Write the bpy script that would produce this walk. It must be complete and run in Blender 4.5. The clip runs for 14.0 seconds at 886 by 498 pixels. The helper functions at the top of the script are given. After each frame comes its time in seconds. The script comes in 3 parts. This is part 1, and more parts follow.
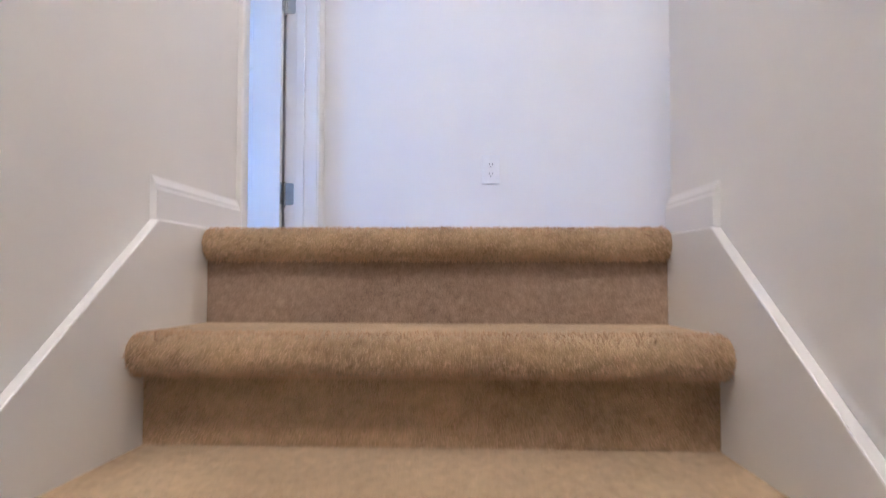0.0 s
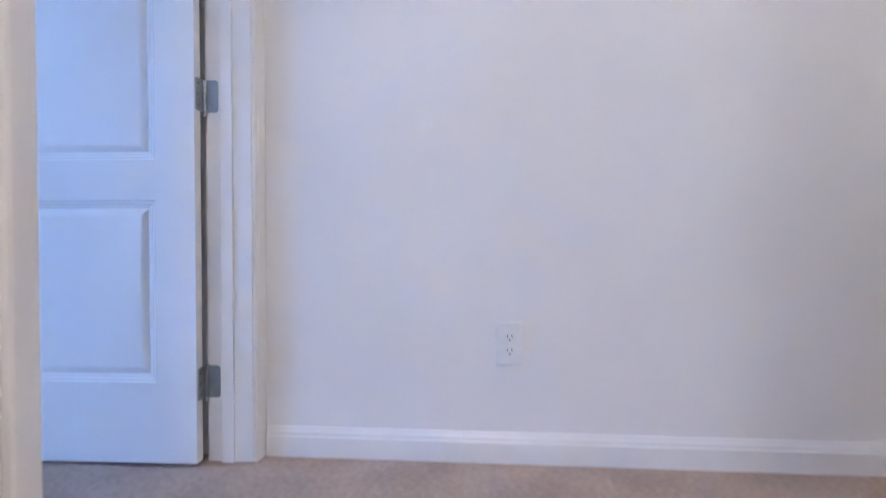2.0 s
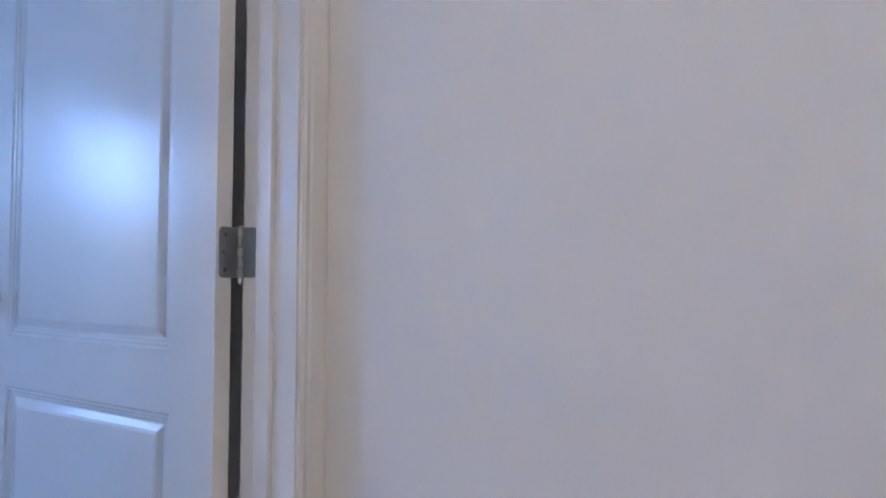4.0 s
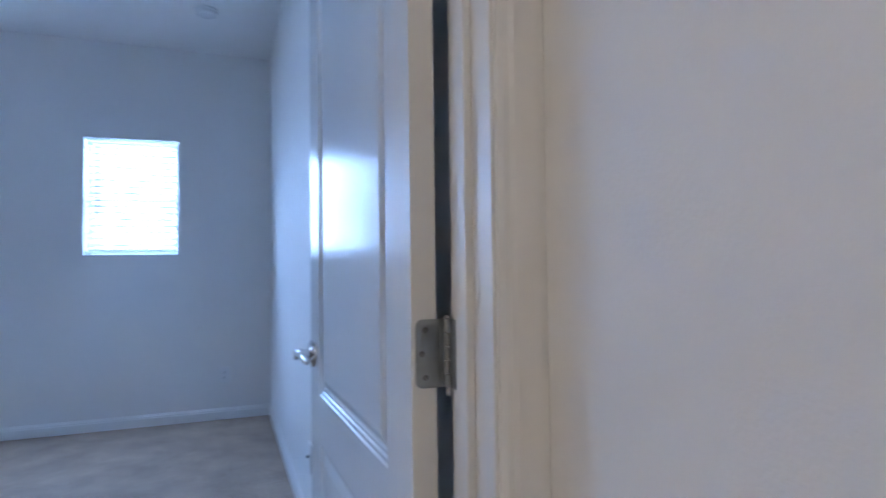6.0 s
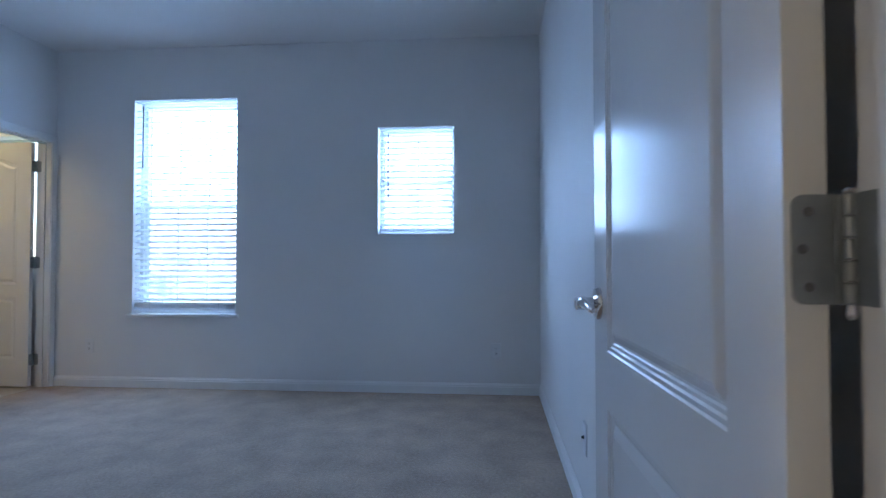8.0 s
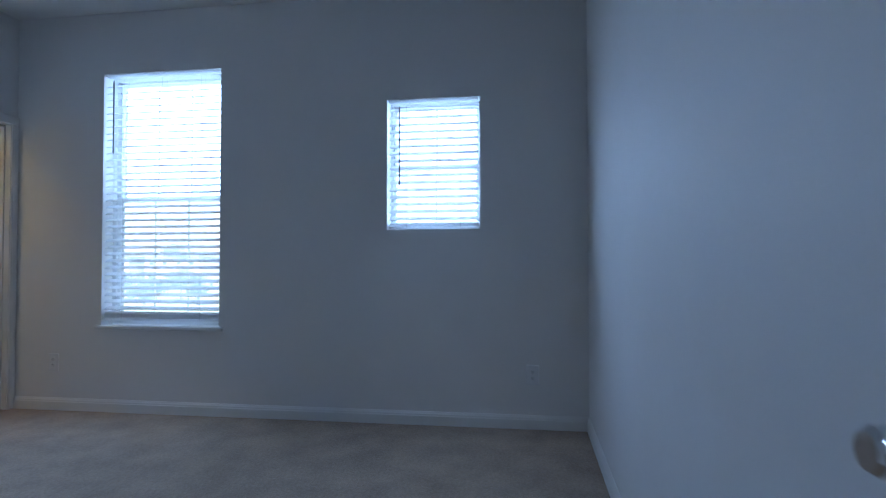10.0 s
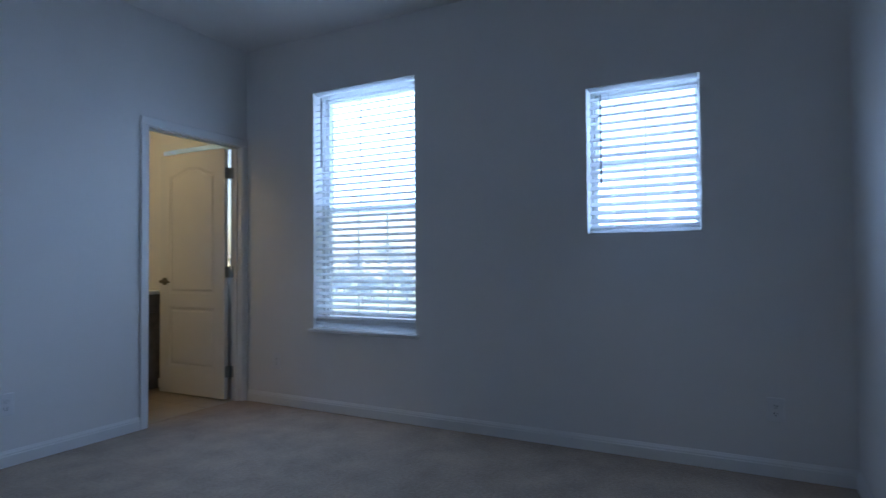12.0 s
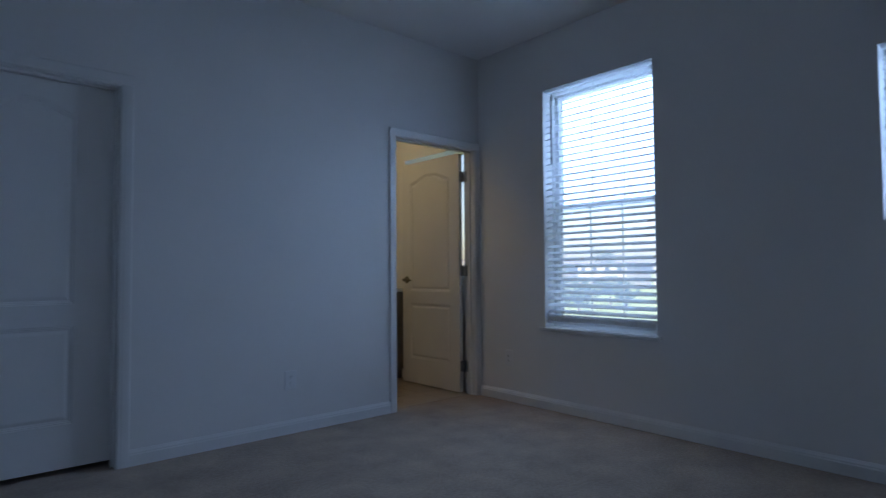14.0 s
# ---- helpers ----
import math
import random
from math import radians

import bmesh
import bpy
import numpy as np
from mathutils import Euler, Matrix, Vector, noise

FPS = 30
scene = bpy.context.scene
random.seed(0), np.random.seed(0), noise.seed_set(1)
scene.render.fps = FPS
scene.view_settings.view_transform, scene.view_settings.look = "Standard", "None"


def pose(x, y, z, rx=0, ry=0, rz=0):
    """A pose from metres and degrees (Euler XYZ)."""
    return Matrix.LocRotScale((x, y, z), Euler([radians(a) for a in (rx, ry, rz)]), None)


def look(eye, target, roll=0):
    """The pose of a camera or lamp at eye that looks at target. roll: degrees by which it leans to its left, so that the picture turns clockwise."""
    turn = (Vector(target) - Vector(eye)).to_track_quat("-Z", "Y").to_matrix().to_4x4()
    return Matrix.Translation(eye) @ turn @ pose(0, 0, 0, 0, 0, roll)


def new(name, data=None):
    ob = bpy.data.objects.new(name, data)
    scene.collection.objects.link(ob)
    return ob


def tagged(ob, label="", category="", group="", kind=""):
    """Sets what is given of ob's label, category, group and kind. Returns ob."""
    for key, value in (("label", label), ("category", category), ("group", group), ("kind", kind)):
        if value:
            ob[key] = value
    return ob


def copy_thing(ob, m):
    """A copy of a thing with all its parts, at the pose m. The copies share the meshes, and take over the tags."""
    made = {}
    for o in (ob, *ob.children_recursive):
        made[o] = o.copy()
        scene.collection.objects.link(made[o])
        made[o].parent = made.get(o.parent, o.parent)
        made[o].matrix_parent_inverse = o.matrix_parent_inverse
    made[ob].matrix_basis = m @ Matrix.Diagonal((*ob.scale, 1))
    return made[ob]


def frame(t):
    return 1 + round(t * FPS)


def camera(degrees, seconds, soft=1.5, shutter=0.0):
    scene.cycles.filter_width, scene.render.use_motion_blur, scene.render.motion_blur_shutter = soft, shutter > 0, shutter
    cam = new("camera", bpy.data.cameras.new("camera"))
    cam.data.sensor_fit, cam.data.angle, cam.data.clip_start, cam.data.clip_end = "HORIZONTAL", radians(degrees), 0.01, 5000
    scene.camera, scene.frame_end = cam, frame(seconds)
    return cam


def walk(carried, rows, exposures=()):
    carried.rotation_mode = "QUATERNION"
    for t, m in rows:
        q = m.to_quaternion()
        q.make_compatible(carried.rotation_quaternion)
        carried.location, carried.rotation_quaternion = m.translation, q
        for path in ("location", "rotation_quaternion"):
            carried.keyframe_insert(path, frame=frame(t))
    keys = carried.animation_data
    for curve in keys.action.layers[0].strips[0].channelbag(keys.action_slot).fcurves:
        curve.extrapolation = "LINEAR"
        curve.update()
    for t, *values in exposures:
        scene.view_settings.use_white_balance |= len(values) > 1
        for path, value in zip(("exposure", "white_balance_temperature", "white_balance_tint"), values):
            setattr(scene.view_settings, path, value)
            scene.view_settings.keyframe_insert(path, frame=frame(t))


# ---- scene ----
cam = camera(75.1, 14.0, soft=1.2, shutter=0.5)

PATH = [
    (0, (0.611, -2.406, -0.086), (0.537, -0.409, -0.011), 0.1),
    (0.5, (0.611, -2.204, 0.078), (0.519, -0.207, 0.141), 0.1),
    (1, (0.628, -2.029, 0.258), (0.518, -0.033, 0.303), -0.1),
    (1.5, (0.651, -1.835, 0.456), (0.553, 0.162, 0.459), 0.1),
    (2, (0.672, -1.626, 0.636), (0.502, 0.367, 0.595), 0.0),
    (2.2, (0.675, -1.553, 0.703), (0.489, 0.438, 0.668), 0.1),
    (4.3, (0.69, -0.69, 1.065), (-0.462, 0.943, 1.143), -0.1),
    (4.5, (0.679, -0.626, 1.112), (-0.599, 0.911, 1.176), -0.6),
    (5, (0.649, -0.526, 1.16), (-0.846, 0.801, 1.225), -0.7),
    (5.5, (0.582, -0.415, 1.151), (-1.113, 0.645, 1.208), -0.9),
    (6, (0.586, -0.343, 1.144), (-1.283, 0.366, 1.206), -0.7),
    (6.5, (0.603, -0.303, 1.141), (-1.373, -0.001, 1.205), -0.5),
    (7, (0.586, -0.292, 1.11), (-1.413, -0.268, 1.171), 0.0),
    (7.5, (0.494, -0.327, 1.052), (-1.502, -0.44, 1.109), 0.0),
    (8, (0.362, -0.352, 1.018), (-1.63, -0.531, 1.07), -0.0),
    (8.2, (0.292, -0.351, 1.008), (-1.697, -0.56, 1.059), 0.0),
    (10.5, (-0.658, -0.383, 1.075), (-2.625, -0.74, 1.122), -0.1),
    (11, (-0.742, -0.404, 1.118), (-2.664, -0.955, 1.145), -0.3),
    (11.5, (-0.774, -0.435, 1.121), (-2.627, -1.188, 1.15), -0.5),
    (12, (-0.795, -0.457, 1.097), (-2.562, -1.391, 1.143), -0.4),
    (12.5, (-0.741, -0.537, 1.079), (-2.431, -1.606, 1.134), -0.6),
    (13, (-0.76, -0.563, 1.067), (-2.333, -1.796, 1.127), -0.5),
    (13.5, (-0.76, -0.586, 1.043), (-2.215, -1.957, 1.114), -0.4),
    (14, (-0.766, -0.597, 1.025), (-2.08, -2.103, 1.103), -0.4),
]

# seconds, stops, kelvin, tint
EXPO = [(0.0, 4.08, 5550, 18), (0.5, 4.03, 5450, 18), (1.0, 3.92, 5420, 18), (1.5, 3.78, 5420, 19), (2.2, 3.66, 5450, 19),
        (4.3, 3.08, 5780, 17), (5.0, 3.02, 5900, 16), (6.0, 2.92, 6000, 14), (7.0, 2.64, 6150, 12), (7.5, 2.45, 6200, 11),
        (8.2, 2.27, 6250, 11), (10.3, 1.68, 6650, 10), (11.0, 1.55, 6700, 11), (12.0, 1.32, 6750, 12), (12.5, 1.12, 6750, 12), (14.0, 0.94, 6800, 13)]
walk(cam, [(t, look(eye, target, roll)) for t, eye, target, roll in PATH], EXPO)

# ---- world and light ----
world = bpy.data.worlds.new("sky")
scene.world = world
world.use_nodes = True
wn = world.node_tree.nodes
bg = wn["Background"]
skytex = wn.new("ShaderNodeTexSky")
skytex.sky_type = "NISHITA"
skytex.sun_disc = False
skytex.sun_elevation = radians(48)
skytex.sun_rotation = radians(100)
skytex.dust_density = 2.0
world.node_tree.links.new(skytex.outputs[0], bg.inputs[0])
bg.inputs[1].default_value = 0.15

sun = new("sun", bpy.data.lights.new("sun", "SUN"))
sun.data.energy, sun.data.angle, sun.data.color = 5.0, radians(0.5), (1.0, 0.95, 0.88)
sun.matrix_world = look((30, 12, 40), (0, 0, 0))


SKYLIGHT = (0.47, 0.80, 1.45)


def sky_window(y0, y1, z0, z1, radiance):
    """A lamp for the bright sky in a window's opening, just outside the glass."""
    lamp = new("sky_stand_in", bpy.data.lights.new("sky_stand_in", "AREA"))
    d = lamp.data
    d.shape, d.size, d.size_y = "RECTANGLE", y1 - y0, z1 - z0
    d.energy = radiance * math.pi * (y1 - y0) * (z1 - z0)
    d.color = SKYLIGHT
    y, z = (y0 + y1) / 2, (z0 + z1) / 2
    lamp.matrix_world = look((-4.395, y, z), (0, y, z))


def indoor_sky_fill(y0, y1, z, watts):
    """An added lamp indoors by a window; steep beam stands in for high sky."""
    lamp = new("sky_stand_in", bpy.data.lights.new("sky_stand_in", "AREA"))
    d = lamp.data
    d.shape, d.size, d.size_y = "RECTANGLE", y1 - y0, 0.2
    d.energy, d.color, d.spread = watts, SKYLIGHT, radians(92)
    y = (y0 + y1) / 2
    lamp.matrix_world = look((-4.09, y, z), (-4.09 + 0.5, y, z - 0.87))


def ground_fill(y0, y1, z, watts):
    """An added lamp outside below a window, brightening the slats like sunlit ground."""
    lamp = new("ground_fill_lamp", bpy.data.lights.new("ground_fill_lamp", "AREA"))
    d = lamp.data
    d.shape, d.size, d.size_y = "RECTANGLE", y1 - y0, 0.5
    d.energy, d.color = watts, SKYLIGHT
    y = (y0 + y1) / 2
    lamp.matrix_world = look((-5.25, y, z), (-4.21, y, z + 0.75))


sky_window(-3.35, -2.462, 1.50, 2.383, 2.5)
# an added glow before the lower panes, which hazes the garden behind them
sky_window(-3.35, -2.462, 0.61, 1.497, 0.32)
sky_window(-1.283, -0.674, 1.254, 2.113, 2.6)
ground_fill(-3.35, -2.462, 0.18, 5.6)
indoor_sky_fill(-3.30, -2.51, 1.75, 1.05)
indoor_sky_fill(-1.24, -0.72, 1.75, 0.5)

# ---- plan (metres) ----
XW = -4.18      # bedroom face of the window wall
XD0, XD1 = -0.125, 0.0   # door wall: bedroom face, hall face
YN = 0.0        # face of the long wall with the outlets
YS = -4.045     # bedroom face of the wall with the bathroom and closet doors
YSB = YS - 0.117
H = 2.82        # ceiling
YH = -1.072     # hall south wall face
XR = 1.085      # stair right wall face
RISE, RUN, NOSE_Y = 0.2, 0.288, -1.135
NSTEP = 14
YLOW = NOSE_Y - RUN * (NSTEP - 1)
ZLOW = -RISE * NSTEP
W1 = (-3.352, -2.46, 0.605, 2.385)   # y0, y1, z0, z1
W2 = (-1.285, -0.672, 1.252, 2.115)
W3 = (-5.07, -4.215, 0.98, 2.107)   # bathroom window behind the open door
XO = -4.40      # outer face of the window wall
DY0, DY1 = -0.827, -0.062              # bedroom door opening
BX0, BX1 = -4.124, -3.315            # bathroom door opening
CX0, CX1 = -1.478, -0.716            # closet door opening
DH = 2.035


# ---- materials ----
def mat(name, colour, rough=0.5, metal=0.0, bump=0.0, bump_scale=200.0, var=0.0, var_scale=3.0, detail=4.0, spec=0.5, coat=0.0, rand=0.0):
    m = bpy.data.materials.new(name)
    m.use_nodes = True
    nt = m.node_tree
    p = nt.nodes["Principled BSDF"]
    p.inputs["Roughness"].default_value = rough
    p.inputs["Metallic"].default_value = metal
    p.inputs["Specular IOR Level"].default_value = spec
    p.inputs["Coat Weight"].default_value = coat
    p.inputs["Base Color"].default_value = (*colour, 1)
    geo = nt.nodes.new("ShaderNodeNewGeometry")
    if var or rand:
        n = nt.nodes.new("ShaderNodeTexNoise")
        n.inputs["Scale"].default_value = var_scale
        n.inputs["Detail"].default_value = detail
        nt.links.new(geo.outputs["Position"], n.inputs["Vector"])
        r = nt.nodes.new("ShaderNodeMapRange")
        r.inputs[1].default_value, r.inputs[2].default_value = 0.25, 0.75
        r.inputs[3].default_value, r.inputs[4].default_value = 1 - var, 1 + var
        nt.links.new(n.outputs[0], r.inputs[0])
        v = nt.nodes.new("ShaderNodeVectorMath")
        v.operation = "SCALE"
        v.inputs[0].default_value = colour
        nt.links.new(r.outputs[0], v.inputs["Scale"])
        nt.links.new(v.outputs[0], p.inputs["Base Color"])
        rr = nt.nodes.new("ShaderNodeMapRange")
        rr.inputs[3].default_value, rr.inputs[4].default_value = rough * 0.88, min(1.0, rough * 1.12)
        nt.links.new(n.outputs[0], rr.inputs[0])
        nt.links.new(rr.outputs[0], p.inputs["Roughness"])
    if bump:
        b = nt.nodes.new("ShaderNodeTexNoise")
        b.inputs["Scale"].default_value = bump_scale
        b.inputs["Detail"].default_value = 3.0
        nt.links.new(geo.outputs["Position"], b.inputs["Vector"])
        bp = nt.nodes.new("ShaderNodeBump")
        bp.inputs["Strength"].default_value = 1.0
        bp.inputs["Distance"].default_value = bump
        nt.links.new(b.outputs[0], bp.inputs["Height"])
        nt.links.new(bp.outputs[0], p.inputs["Normal"])
    return m


def carpet_mat(name, c_lo, c_hi):
    """Cut-pile carpet: fine tufts, streaks of brushed pile and broad footprints."""
    m = bpy.data.materials.new(name)
    m.use_nodes = True
    nt = m.node_tree
    p = nt.nodes["Principled BSDF"]
    p.inputs["Roughness"].default_value = 0.95
    p.inputs["Specular IOR Level"].default_value = 0.1
    p.inputs["Sheen Weight"].default_value = 0.25
    p.inputs["Sheen Roughness"].default_value = 0.6
    geo = nt.nodes.new("ShaderNodeNewGeometry")

    def tex(scale, detail, vec=None):
        n = nt.nodes.new("ShaderNodeTexNoise")
        n.inputs["Scale"].default_value, n.inputs["Detail"].default_value = scale, detail
        nt.links.new(vec or geo.outputs["Position"], n.inputs["Vector"])
        return n
    fine, mid, broad = tex(420, 3), tex(60, 4), tex(4.5, 7)
    mix = nt.nodes.new("ShaderNodeMath")
    mix.operation = "MULTIPLY_ADD"
    mix.inputs[1].default_value = 0.45
    nt.links.new(fine.outputs[0], mix.inputs[0])
    m2 = nt.nodes.new("ShaderNodeMath")
    m2.operation = "MULTIPLY_ADD"
    m2.inputs[1].default_value = 0.3
    nt.links.new(mid.outputs[0], m2.inputs[0])
    m3 = nt.nodes.new("ShaderNodeMath")
    m3.operation = "MULTIPLY"
    m3.inputs[1].default_value = 0.34
    nt.links.new(broad.outputs[0], m3.inputs[0])
    nt.links.new(m3.outputs[0], m2.inputs[2])
    nt.links.new(m2.outputs[0], mix.inputs[2])
    ramp = nt.nodes.new("ShaderNodeValToRGB")
    ramp.color_ramp.elements[0].position, ramp.color_ramp.elements[1].position = 0.38, 0.70
    ramp.color_ramp.elements[0].color, ramp.color_ramp.elements[1].color = (*c_lo, 1), (*c_hi, 1)
    nt.links.new(mix.outputs[0], ramp.inputs[0])
    nt.links.new(ramp.outputs[0], p.inputs["Base Color"])
    bp = nt.nodes.new("ShaderNodeBump")
    bp.inputs["Distance"].default_value = 0.006
    bp.inputs["Strength"].default_value = 0.9
    nt.links.new(mix.outputs[0], bp.inputs["Height"])
    nt.links.new(bp.outputs[0], p.inputs["Normal"])
    return m


def glow_mat(name, colour, strength):
    m = bpy.data.materials.new(name)
    m.use_nodes = True
    p = m.node_tree.nodes["Principled BSDF"]
    p.inputs["Base Color"].default_value = (0.9, 0.88, 0.82, 1)
    p.inputs["Emission Color"].default_value = (*colour, 1)
    p.inputs["Emission Strength"].default_value = strength
    return m


M_WALL = mat("wall_paint", (0.83, 0.82, 0.80), 0.62, bump=0.0004, bump_scale=170, var=0.025, var_scale=2.0)
M_CEIL = mat("ceiling_paint", (0.84, 0.83, 0.81), 0.8, bump=0.002, bump_scale=90, var=0.02, var_scale=2.0)
M_TRIM = mat("trim_paint", (0.83, 0.825, 0.81), 0.32, bump=0.00015, bump_scale=60, var=0.02, var_scale=5)
M_DOOR = mat("door_enamel", (0.83, 0.825, 0.81), 0.2, bump=0.00012, bump_scale=55, var=0.02, var_scale=4, spec=0.33)
# one carpet: cooler, darker here, golden and lighter on stairs, after their light
M_CARPET = carpet_mat("carpet_pile", (0.215, 0.146, 0.102), (0.55, 0.405, 0.295))
M_CARPET_LIT = carpet_mat("carpet_stair_lit", (0.29, 0.192, 0.10), (0.74, 0.545, 0.32))
# the same yarn, lightened to make up for shade between the tufts
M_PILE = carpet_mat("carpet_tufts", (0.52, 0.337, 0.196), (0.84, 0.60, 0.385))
M_STEEL = mat("satin_nickel", (0.38, 0.405, 0.415), 0.4, metal=1.0, bump=0.00008, bump_scale=300, var=0.1, var_scale=40)
M_STRIKE = mat("strike_steel", (0.46, 0.47, 0.49), 0.42, metal=1.0, bump=0.00006, bump_scale=300, var=0.08, var_scale=40)
# bathroom lever: its dark, warm reflections are set in the base colour
M_NICKEL_DARK = mat("nickel_dark_reflection", (0.20, 0.175, 0.13), 0.35, metal=1.0, var=0.1, var_scale=40)
M_CHROME = mat("polished_chrome", (0.75, 0.75, 0.76), 0.12, metal=1.0, var=0.04, var_scale=20)
M_SCREW = mat("screw_steel", (0.22, 0.22, 0.22), 0.4, metal=1.0)
M_PLATE = mat("outlet_plastic", (0.88, 0.88, 0.87), 0.25, var=0.02, var_scale=30)
M_COVER = mat("cover_plate_plastic", (0.82, 0.82, 0.82), 0.3, var=0.03, var_scale=30)
M_SOCKET = mat("socket_plastic", (0.80, 0.80, 0.80), 0.3, var=0.03, var_scale=30)
M_SLOT = mat("socket_slot", (0.03, 0.03, 0.03), 0.6)
M_SLAT = mat("blind_vinyl", (0.82, 0.82, 0.82), 0.38, bump=0.0001, bump_scale=120, var=0.02, var_scale=10)


def let_through(m, share):
    """Lets some daylight through: thin vinyl does; solid rails and frames are brightened by it."""
    nt = m.node_tree
    tr = nt.nodes.new("ShaderNodeBsdfTranslucent")
    tr.inputs[0].default_value = (0.88, 0.89, 0.90, 1)
    mx = nt.nodes.new("ShaderNodeMixShader")
    mx.inputs[0].default_value = share
    nt.links.new(nt.nodes["Principled BSDF"].outputs[0], mx.inputs[1])
    nt.links.new(tr.outputs[0], mx.inputs[2])
    nt.links.new(mx.outputs[0], nt.nodes["Material Output"].inputs[0])


let_through(M_SLAT, 0.6)
# headrail, valance and bottom rail pass light so that they look bright
M_VALANCE = mat("valance_vinyl", (0.82, 0.82, 0.82), 0.38, var=0.02, var_scale=10)
let_through(M_VALANCE, 0.7)
M_CORD = mat("blind_cord", (0.55, 0.55, 0.55), 0.8)
M_WAND = mat("tilt_wand", (0.10, 0.105, 0.115), 0.3)
M_VINYL = mat("window_vinyl", (0.80, 0.81, 0.82), 0.35, var=0.02, var_scale=8)
# solid window frames pass light too, in place of bounce off the slats
let_through(M_VINYL, 0.7)
M_MARBLE = mat("sill_marble", (0.78, 0.77, 0.75), 0.2, var=0.05, var_scale=12, detail=8)
M_VANITY = mat("vanity_wood", (0.24, 0.21, 0.18), 0.35, bump=0.0003, bump_scale=90, var=0.25, var_scale=14)
M_COUNTER = mat("counter_marble", (0.80, 0.78, 0.72), 0.15, var=0.04, var_scale=9, detail=8)
M_TILE = mat("bath_tile", (0.42, 0.34, 0.25), 0.3, bump=0.0004, bump_scale=40, var=0.12, var_scale=6, detail=8)
M_GROUT = mat("grout", (0.30, 0.26, 0.21), 0.9, bump=0.0005, bump_scale=300)
M_GRASS = mat("lawn_grass", (0.19, 0.24, 0.045), 0.9, bump=0.03, bump_scale=9, var=0.35, var_scale=0.25, detail=10)
M_ROAD = mat("asphalt", (0.06, 0.06, 0.06), 0.9, var=0.15, var_scale=1.5, detail=8)
M_STUCCO = mat("house_stucco", (0.42, 0.40, 0.37), 0.85, bump=0.004, bump_scale=30, var=0.06, var_scale=0.7)
M_ROOF = mat("roof_shingle", (0.16, 0.155, 0.15), 0.9, bump=0.02, bump_scale=8, var=0.2, var_scale=1.5, detail=8)
M_DARKGLASS = mat("far_window_glass", (0.03, 0.035, 0.04), 0.45, spec=0.15)
M_BARK = mat("tree_bark", (0.13, 0.10, 0.075), 0.9, bump=0.01, bump_scale=25, var=0.25, var_scale=6)
M_LEAF = mat("tree_leaf", (0.075, 0.11, 0.035), 0.6, var=0.35, var_scale=0.9, detail=6)
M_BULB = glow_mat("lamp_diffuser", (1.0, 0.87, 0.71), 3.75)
M_BULB_STAIR = glow_mat("stair_lamp_diffuser", (1.0, 0.86, 0.69), 8.8)
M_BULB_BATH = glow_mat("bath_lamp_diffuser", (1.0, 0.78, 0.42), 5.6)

M_GLASS = bpy.data.materials.new("window_glass")
M_GLASS.use_nodes = True
gn = M_GLASS.node_tree
gp = gn.nodes["Principled BSDF"]
gp.inputs["Transmission Weight"].default_value = 1.0
gp.inputs["Roughness"].default_value = 0.0
gp.inputs["IOR"].default_value = 1.45


# ---- building helpers ----
def box(bm, x0, x1, y0, y1, z0, z1, bevel=0.0):
    vs = [bm.verts.new((x, y, z)) for z in (z0, z1) for y in (y0, y1) for x in (x0, x1)]
    fs = [bm.faces.new([vs[i] for i in q]) for q in ((0, 2, 3, 1), (4, 5, 7, 6), (0, 1, 5, 4), (2, 6, 7, 3), (0, 4, 6, 2), (1, 3, 7, 5))]
    if bevel:
        es = list({e for f in fs for e in f.edges})
        bmesh.ops.bevel(bm, geom=es, offset=bevel, segments=2, affect="EDGES", profile=0.6)
    return bm


def prism(bm, pts, axis, a, b):
    """A polygon of points (u, v) drawn out along an axis from a to b."""
    def at(u, v, w):
        return {"x": (w, u, v), "y": (u, w, v), "z": (u, v, w)}[axis]
    lo = [bm.verts.new(at(u, v, a)) for u, v in pts]
    hi = [bm.verts.new(at(u, v, b)) for u, v in pts]
    n = len(pts)
    bm.faces.new(lo)
    bm.faces.new(hi[::-1])
    for i in range(n):
        bm.faces.new((lo[i], hi[i], hi[(i + 1) % n], lo[(i + 1) % n]))
    return bm


def lathe(bm, prof, m, n=24):
    """A profile of (radius, height) turned round the z axis of the pose m."""
    rings = []
    for r, h in prof:
        rings.append([bm.verts.new(m @ Vector((r * math.cos(2 * math.pi * i / n), r * math.sin(2 * math.pi * i / n), h))) for i in range(n)])
    for a, b in zip(rings, rings[1:]):
        for i in range(n):
            bm.faces.new((a[i], a[(i + 1) % n], b[(i + 1) % n], b[i]))
    bm.faces.new(rings[0][::-1])
    bm.faces.new(rings[-1])
    return bm


def part(name, bm, material, parent=None, label="", smooth=False, crease=35):
    bmesh.ops.recalc_face_normals(bm, faces=bm.faces)
    me = bpy.data.meshes.new(name)
    bm.to_mesh(me)
    bm.free()
    me.materials.append(material)
    if smooth:
        for f in me.polygons:
            f.use_smooth = True
        me.set_sharp_from_angle(angle=radians(crease))
    ob = new(name, me)
    if parent:
        ob.parent = parent
    if label:
        tagged(ob, label)
    return ob


def thing(name, label, category, m=None, kind="", group=""):
    ob = new(name)
    ob.empty_display_size = 0.1
    if m:
        ob.matrix_world = m
    return tagged(ob, label, category, group, kind)


def structure(name, bm, material, label, category):
    return tagged(part(name, bm, material), label, category, kind="structure")


B = bmesh.new

